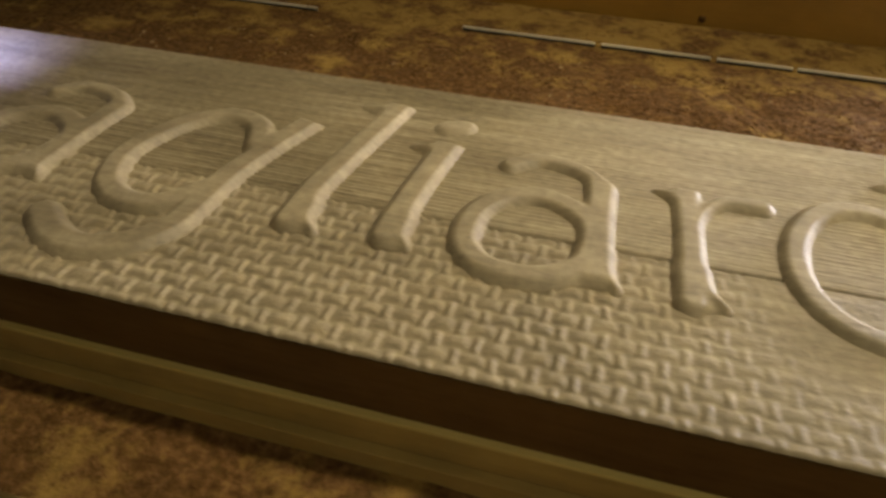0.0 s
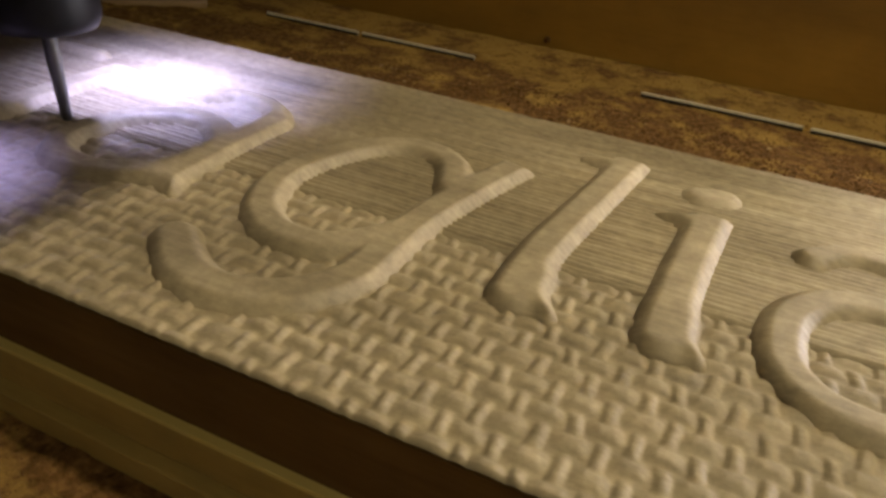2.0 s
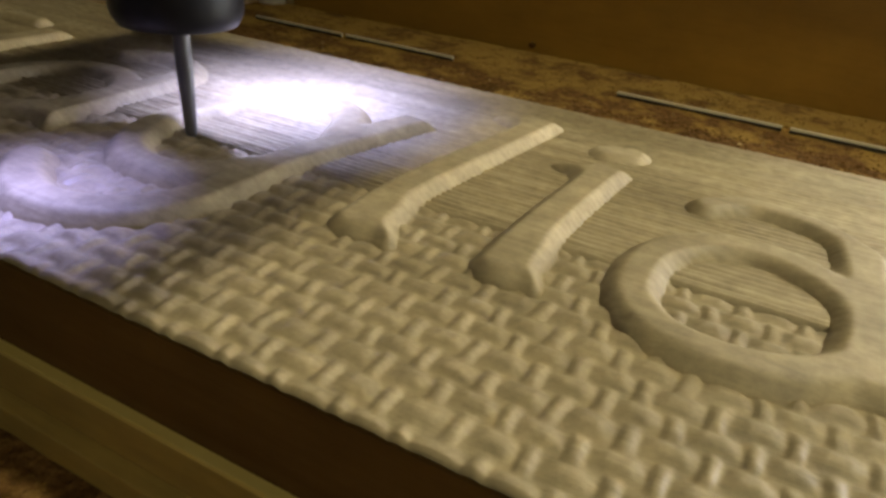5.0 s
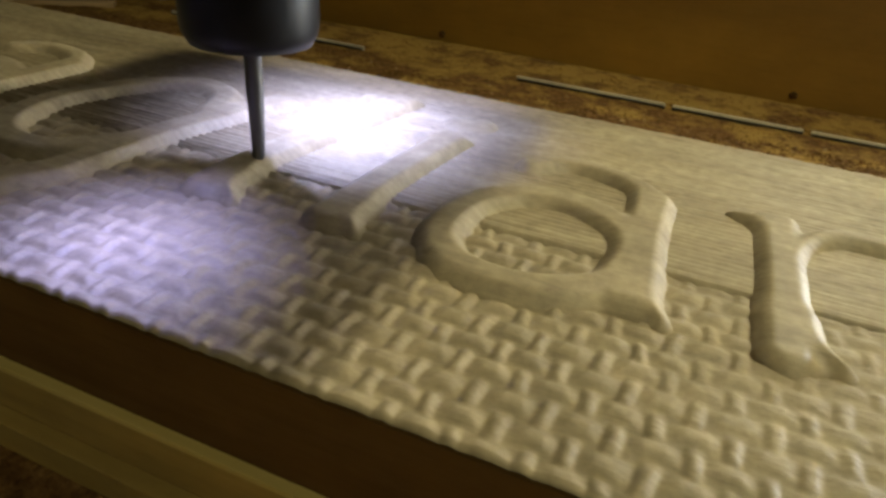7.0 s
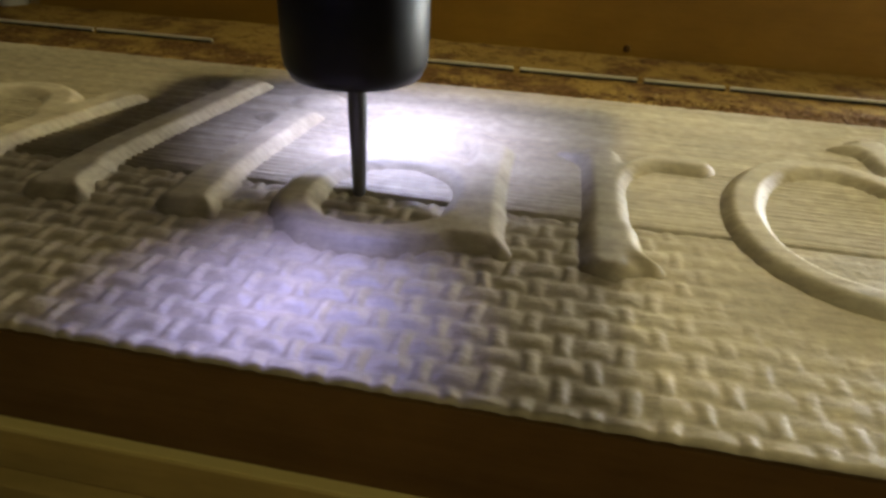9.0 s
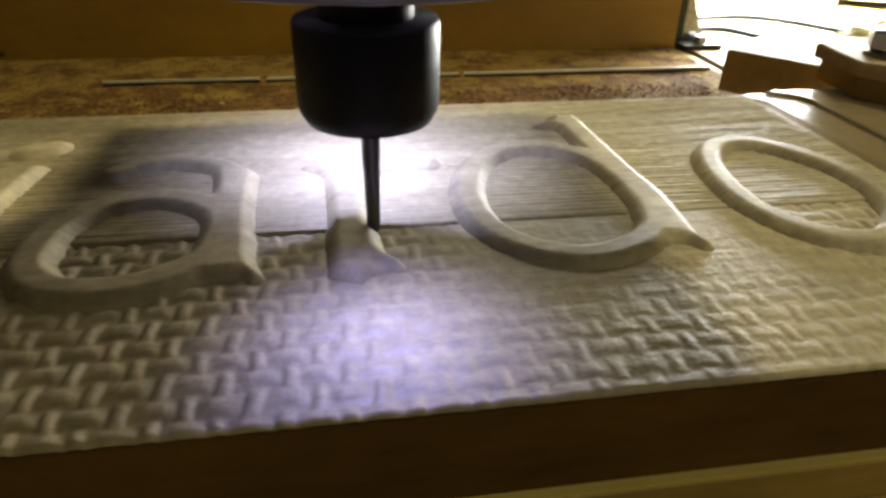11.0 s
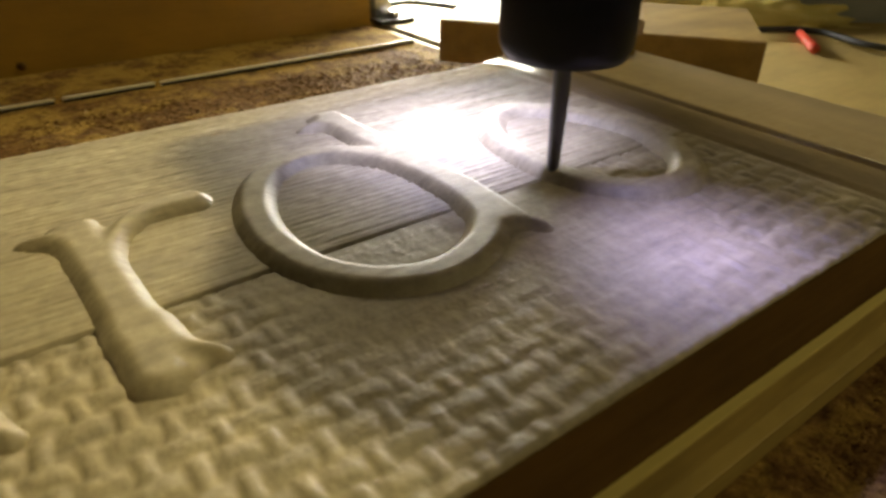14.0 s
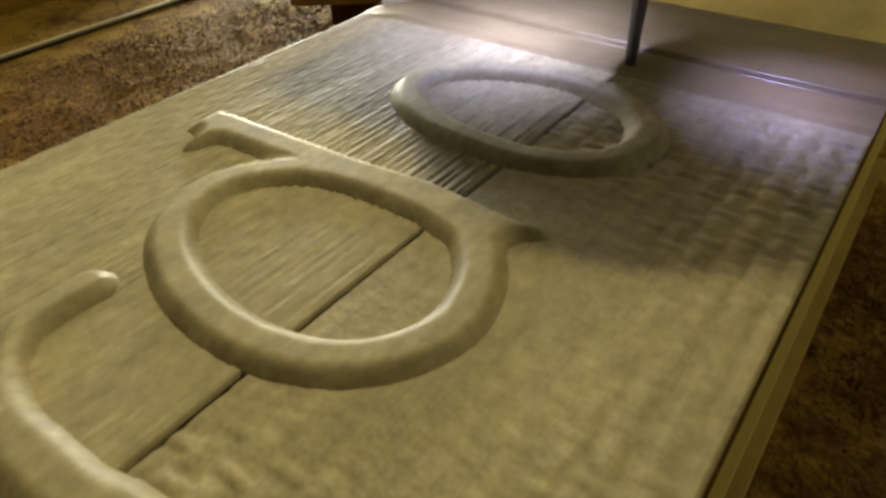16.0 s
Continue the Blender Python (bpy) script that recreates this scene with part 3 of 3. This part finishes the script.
clamp = thing("board_clamp", "pale wooden clamp bolted down over the board's raised end", "clamp")
part("bar", prism_bm([(0.195, 0.129), (0.210, 0.110), (0.231, 0.128), (0.229, 0.152), (0.198, 0.156)], 0.0088, 0.0140, 0.0006), CLAMPWOOD, clamp)
part("packing", prism_bm([(0.197, 0.129), (0.210, 0.1125), (0.2285, 0.129), (0.227, 0.151), (0.200, 0.154)], 0.0013, 0.0087, 0.0004), BLOCKWOOD, clamp, "reddish wood packing under the clamp")
at = Matrix.Translation((0.211, 0.136, -0.0018))
smooth(part("washer", lathe_bm([(0.0036, 0.0158), (0.0076, 0.0158), (0.0076, 0.0175), (0.0036, 0.0175)], 32, None, at), STEEL, clamp, "steel washer"))
part("hex_nut", lathe_bm([(0.0036, 0.0176), (0.0072, 0.0176), (0.0078, 0.0186), (0.0078, 0.0236), (0.0072, 0.0246), (0.0036, 0.0246)], 6, None, at), STEEL, clamp, "steel hexagon nut")
thread = []
for k in range(58):
    thread += [(0.0036, TABLE_Z + 0.0014 * k), (0.0030, TABLE_Z + 0.0014 * k + 0.0007)]
part("threaded_bolt", lathe_bm([(0.0, TABLE_Z)] + thread + [(0.0, TABLE_Z + 0.0014 * 58)], 20, None, at), STEEL, clamp, "grey threaded steel bolt")

# ---- things on the bench beyond ----
bracket = thing("steel_bracket", "black steel angle bracket at the back panel's end", "bracket", (0.270, 0.376, TABLE_Z - 0.001))
part("foot", box_bm(-0.012, -0.014, 0.0, 0.016, 0.012, 0.003, 0.0006), RUBBER, bracket)
part("upright", box_bm(-0.012, 0.000, 0.003, -0.007, 0.012, 0.052, 0.0008), RUBBER, bracket)
part("brace", prism_bm([(-0.007, 0.003), (0.012, 0.003), (0.006, 0.012), (-0.007, 0.046)], 0.0, 0.003, 0.0004), STEEL, bracket).matrix_basis = pose(0, 0.006, 0, 90, 0, 0)
part("bolt_head", lathe_bm([(0.0, 0.0075), (0.004, 0.0075), (0.0046, 0.006), (0.0046, 0.003)], 6, None, Matrix.Translation((0.004, -0.005, 0))), STEEL, bracket)

for pts in ([(0.275, 0.40, -0.030), (0.30, 0.43, -0.033), (0.36, 0.44, -0.0355), (0.40, 0.385, -0.0355), (0.43, 0.31, -0.0355), (0.455, 0.25, -0.0355), (0.52, 0.20, -0.0355)],
            [(0.275, 0.395, -0.034), (0.31, 0.40, -0.0355), (0.335, 0.35, -0.0355), (0.375, 0.31, -0.0355), (0.43, 0.215, -0.0355), (0.475, 0.175, -0.0355), (0.47, 0.12, -0.0355), (0.55, 0.03, -0.0355)]):
    cable = thing("black_cable", "thin black cable lying loosely on the bench", "cable")
    smooth(part("cable", tube_bm(pts, 0.0020, 10), RUBBER, cable))

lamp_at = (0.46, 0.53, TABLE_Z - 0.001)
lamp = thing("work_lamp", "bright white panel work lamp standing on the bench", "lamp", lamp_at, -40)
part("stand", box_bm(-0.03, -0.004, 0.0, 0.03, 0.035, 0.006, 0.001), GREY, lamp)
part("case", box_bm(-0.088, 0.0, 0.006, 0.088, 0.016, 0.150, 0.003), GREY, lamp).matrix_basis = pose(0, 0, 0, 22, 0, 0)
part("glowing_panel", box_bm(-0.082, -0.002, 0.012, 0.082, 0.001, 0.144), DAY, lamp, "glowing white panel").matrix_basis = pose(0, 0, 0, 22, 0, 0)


# beyond the panel's other end
post = thing("wood_post", "pale square wooden post on the machine bed", "post", (-0.405, 0.352, TABLE_Z - 0.003))
part("post", box_bm(-0.010, -0.008, 0.0, 0.010, 0.008, 0.20, 0.001), CLAMPWOOD, post)
case = thing("black_case", "black plastic case on the machine bed", "case", (-0.465, 0.340, TABLE_Z - 0.003), 12)
part("case", box_bm(-0.042, -0.03, 0.0, 0.042, 0.03, 0.05, 0.004), RUBBER, case)
part("lid", box_bm(-0.043, -0.031, 0.0505, 0.043, 0.031, 0.058, 0.003), RUBBER, case)
jar = thing("glass_jar", "small clear jar with a pale rim beside the panel", "jar", (-0.388, 0.366, TABLE_Z - 0.003))
smooth(part("body", lathe_bm([(0.0, 0.0), (0.009, 0.0), (0.0105, 0.002), (0.0105, 0.028), (0.0095, 0.031), (0.0085, 0.031), (0.0085, 0.003), (0.0, 0.003)], 28), CLEAR, jar))
part("rim", lathe_bm([(0.0096, 0.0312), (0.0112, 0.0318), (0.0112, 0.0348), (0.0096, 0.0352)], 28), GREY, jar)
strip = thing("wood_strip", "thin pale wooden strip lying on the bed", "wood strip", (-0.440, 0.275, TABLE_Z - 0.003), 38)
part("strip", box_bm(-0.05, -0.006, 0.0, 0.05, 0.006, 0.005, 0.0006), CLAMPWOOD, strip)
sheet_ob = thing("pale_board", "pale white coated board lying before the machine bed", "board", (-0.31, -0.14, TABLE_Z - 0.031))
part("board", box_bm(-0.19, -0.10, 0.0, 0.19, 0.098, 0.012, 0.001), GREY, sheet_ob)


def crumpled(name, sx, sy, sz, seed, mat, label, category, at, rz):
    """A crumpled bag or sheet: a flattened ball with folds."""
    bm = bmesh.new()
    bmesh.ops.create_icosphere(bm, subdivisions=5, radius=1.0)
    for v in bm.verts:
        p = v.co.copy()
        f = abs(noise.noise(p * 2.1 + Vector((seed, 0, 0)))) * 0.7 + abs(noise.noise(p * 5.3 + Vector((0, seed, 0)))) * 0.3
        r = 0.72 + 0.55 * f
        v.co = Vector((p.x * sx * r, p.y * sy * r, max(p.z * r, -0.02) * sz))
    ob = thing(name, label, category, at, rz)
    smooth(part("film", bm, mat, ob))
    return ob


def bag_fold(ob, mat, x, y, sx, sy, sz, rz, seed):
    """A loose fold of the bag's film lying against it."""
    bm = bmesh.new()
    bmesh.ops.create_icosphere(bm, subdivisions=4, radius=1.0)
    for v in bm.verts:
        p = v.co.copy()
        r = 0.75 + 0.6 * abs(noise.noise(p * 2.6 + Vector((seed, 1, 0))))
        v.co = Vector((p.x * sx * r, p.y * sy * r, max(p.z * r, -0.02) * sz))
    smooth(part("fold", bm, mat, ob)).matrix_basis = pose(x, y, 0.0005, 0, 0, rz)


yellow = crumpled("yellow_bag", 0.105, 0.075, 0.032, 3.1, YELLOW, "crumpled yellow plastic bag lying on the bench", "plastic bag", (0.47, 0.30, TABLE_Z - 0.001), -30)
bag_fold(yellow, YELLOW, -0.085, 0.02, 0.05, 0.02, 0.016, 35, 2.2)
bag_fold(yellow, YELLOW, 0.05, -0.06, 0.07, 0.022, 0.018, -12, 4.6)
bag_fold(yellow, YELLOW, 0.09, 0.03, 0.05, 0.018, 0.022, 60, 6.1)
crumpled("clear_bag", 0.10, 0.075, 0.10, 7.7, CLEAR, "crumpled clear plastic bag on the bench", "plastic bag", (0.62, 0.37, TABLE_Z - 0.001), 20)
tray = thing("plastic_tray", "pale grey open plastic tray on the bench", "tray", (0.565, 0.205, TABLE_Z - 0.001), -38)
part("base", box_bm(-0.055, -0.03, 0.0, 0.055, 0.03, 0.003, 0.001), GREY, tray)
for x0, y0, x1, y1 in ((-0.055, -0.03, 0.055, -0.027), (-0.055, 0.027, 0.055, 0.03), (-0.055, -0.027, -0.052, 0.027), (0.052, -0.027, 0.055, 0.027)):
    part("side", box_bm(x0, y0, 0.003, x1, y1, 0.022, 0.0008), GREY, tray)
pen = thing("red_marker", "red plastic marker lying on the bench", "marker", (0.444, 0.160, TABLE_Z + 0.0020), 40)
smooth(part("barrel", lathe_bm([(0.0, 0.0), (0.002, 0.0), (0.0026, 0.004), (0.0026, 0.034), (0.0, 0.035)], 16, None, Matrix.Rotation(radians(90), 4, "Y")), RED, pen))
smooth(part("cap", lathe_bm([(0.0, 0.0), (0.0030, 0.001), (0.0030, 0.012), (0.0, 0.013)], 16, None, Matrix.Translation((-0.013, 0, 0)) @ Matrix.Rotation(radians(90), 4, "Y")), RED, pen))
cloth = thing("blue_box", "blue box standing at the back of the bench", "box", (0.70, 0.62, TABLE_Z - 0.001), 40)
part("box", box_bm(-0.08, -0.03, 0.0, 0.08, 0.03, 0.16, 0.003), BLUE, cloth)
part("lid", box_bm(-0.083, -0.033, 0.045, 0.083, 0.033, 0.056, 0.002), CLAMPWOOD, cloth, "pale strip round the box")
redbox = thing("red_case", "red plastic case at the back of the bench", "case", (0.80, 0.22, TABLE_Z - 0.001), -30)
part("case", box_bm(-0.09, -0.05, 0.0, 0.09, 0.05, 0.05, 0.006), RED, redbox)

# ---- the spindle ----
spindle = thing("router_spindle", "black spindle nut with thin steel bit under a round greyish housing", "spindle")
smooth(part("bit", lathe_bm([(0.0, 0.0), (0.0009, 0.0004), (0.0014, 0.0016), (0.0017, 0.012), (0.0019, 0.018), (0.0019, 0.0272)], 24), CARBIDE, spindle, "thin tapered steel carving bit"))
nut = smooth(part("collet_nut", lathe_bm([(0.0022, 0.0268), (0.0100, 0.0264), (0.0125, 0.0268), (0.0136, 0.0288), (0.0139, 0.0305), (0.0139, 0.0452), (0.0134, 0.0462), (0.0, 0.0462)], 64), BLACK, spindle, "black collet nut"))
part("shaft", lathe_bm([(0.009, 0.046), (0.009, 0.062), (0.0, 0.062)], 32), BLACK, spindle)
smooth(part("housing", lathe_bm([(0.0, 0.0605), (0.0335, 0.0605), (0.0335, 0.0553), (0.0405, 0.0553), (0.0435, 0.0560), (0.045, 0.058), (0.045, 0.066), (0.042, 0.069), (0.020, 0.071), (0.020, 0.0818), (0.0, 0.0818)], 64), PAINT, spindle, "round greyish cream housing"))
# unseen plate over the housing, sized to cast the broad shadow on the board
part("unseen_carriage_plate", box_bm(-0.012, -0.085, 0.082, 0.104, 0.085, 0.100, 0.003), BLACK, spindle)
for sy, bore, foot in ((1, 0.0034, 0.0544), (-1, 0.0025, 0.0529)):
    m = Matrix.Translation((0, sy * 0.026, 0.0535)) @ Matrix.Rotation(radians((11 if sy > 0 else 16) * sy), 4, "X") @ Matrix.Translation((0, 0, -0.0535))
    led = part("led_tube", lathe_bm([(bore, 0.0604), (bore, foot), (0.0040, foot), (0.0040, 0.0604)], 24, None, m), BLACK, spindle)
    part("led_lens", lathe_bm([(0.0, 0.0601), (bore - 0.0001, 0.0601)], 24, None, m), LED if sy > 0 else LED_DIM, led)


def surface_z(x):
    g = np.array([[x]]), np.array([[SEAM_Y]])
    return max(float(rise(inside(f, *g))[0, 0]) for f in FORMS)


TRAVEL = ((0, -0.288), (2, -0.230), (3, -0.2035), (5.5, -0.1355), (6.5, -0.1045), (7, -0.0900), (8, -0.0600), (9, -0.0305), (10, -0.0030), (12.5, 0.0700), (13, 0.0838), (14, 0.1140), (15, 0.1440), (16, 0.1710))


def motions():
    ts = [p[0] for p in TRAVEL]
    rows = []
    for k in range(81):
        t = k * 0.2
        x = float(np.interp(t, ts, [p[1] for p in TRAVEL]))
        rows.append((t, pose(x, SEAM_Y - 0.0006, -0.0012 + surface_z(x))))
    walk(spindle, rows)


motions()
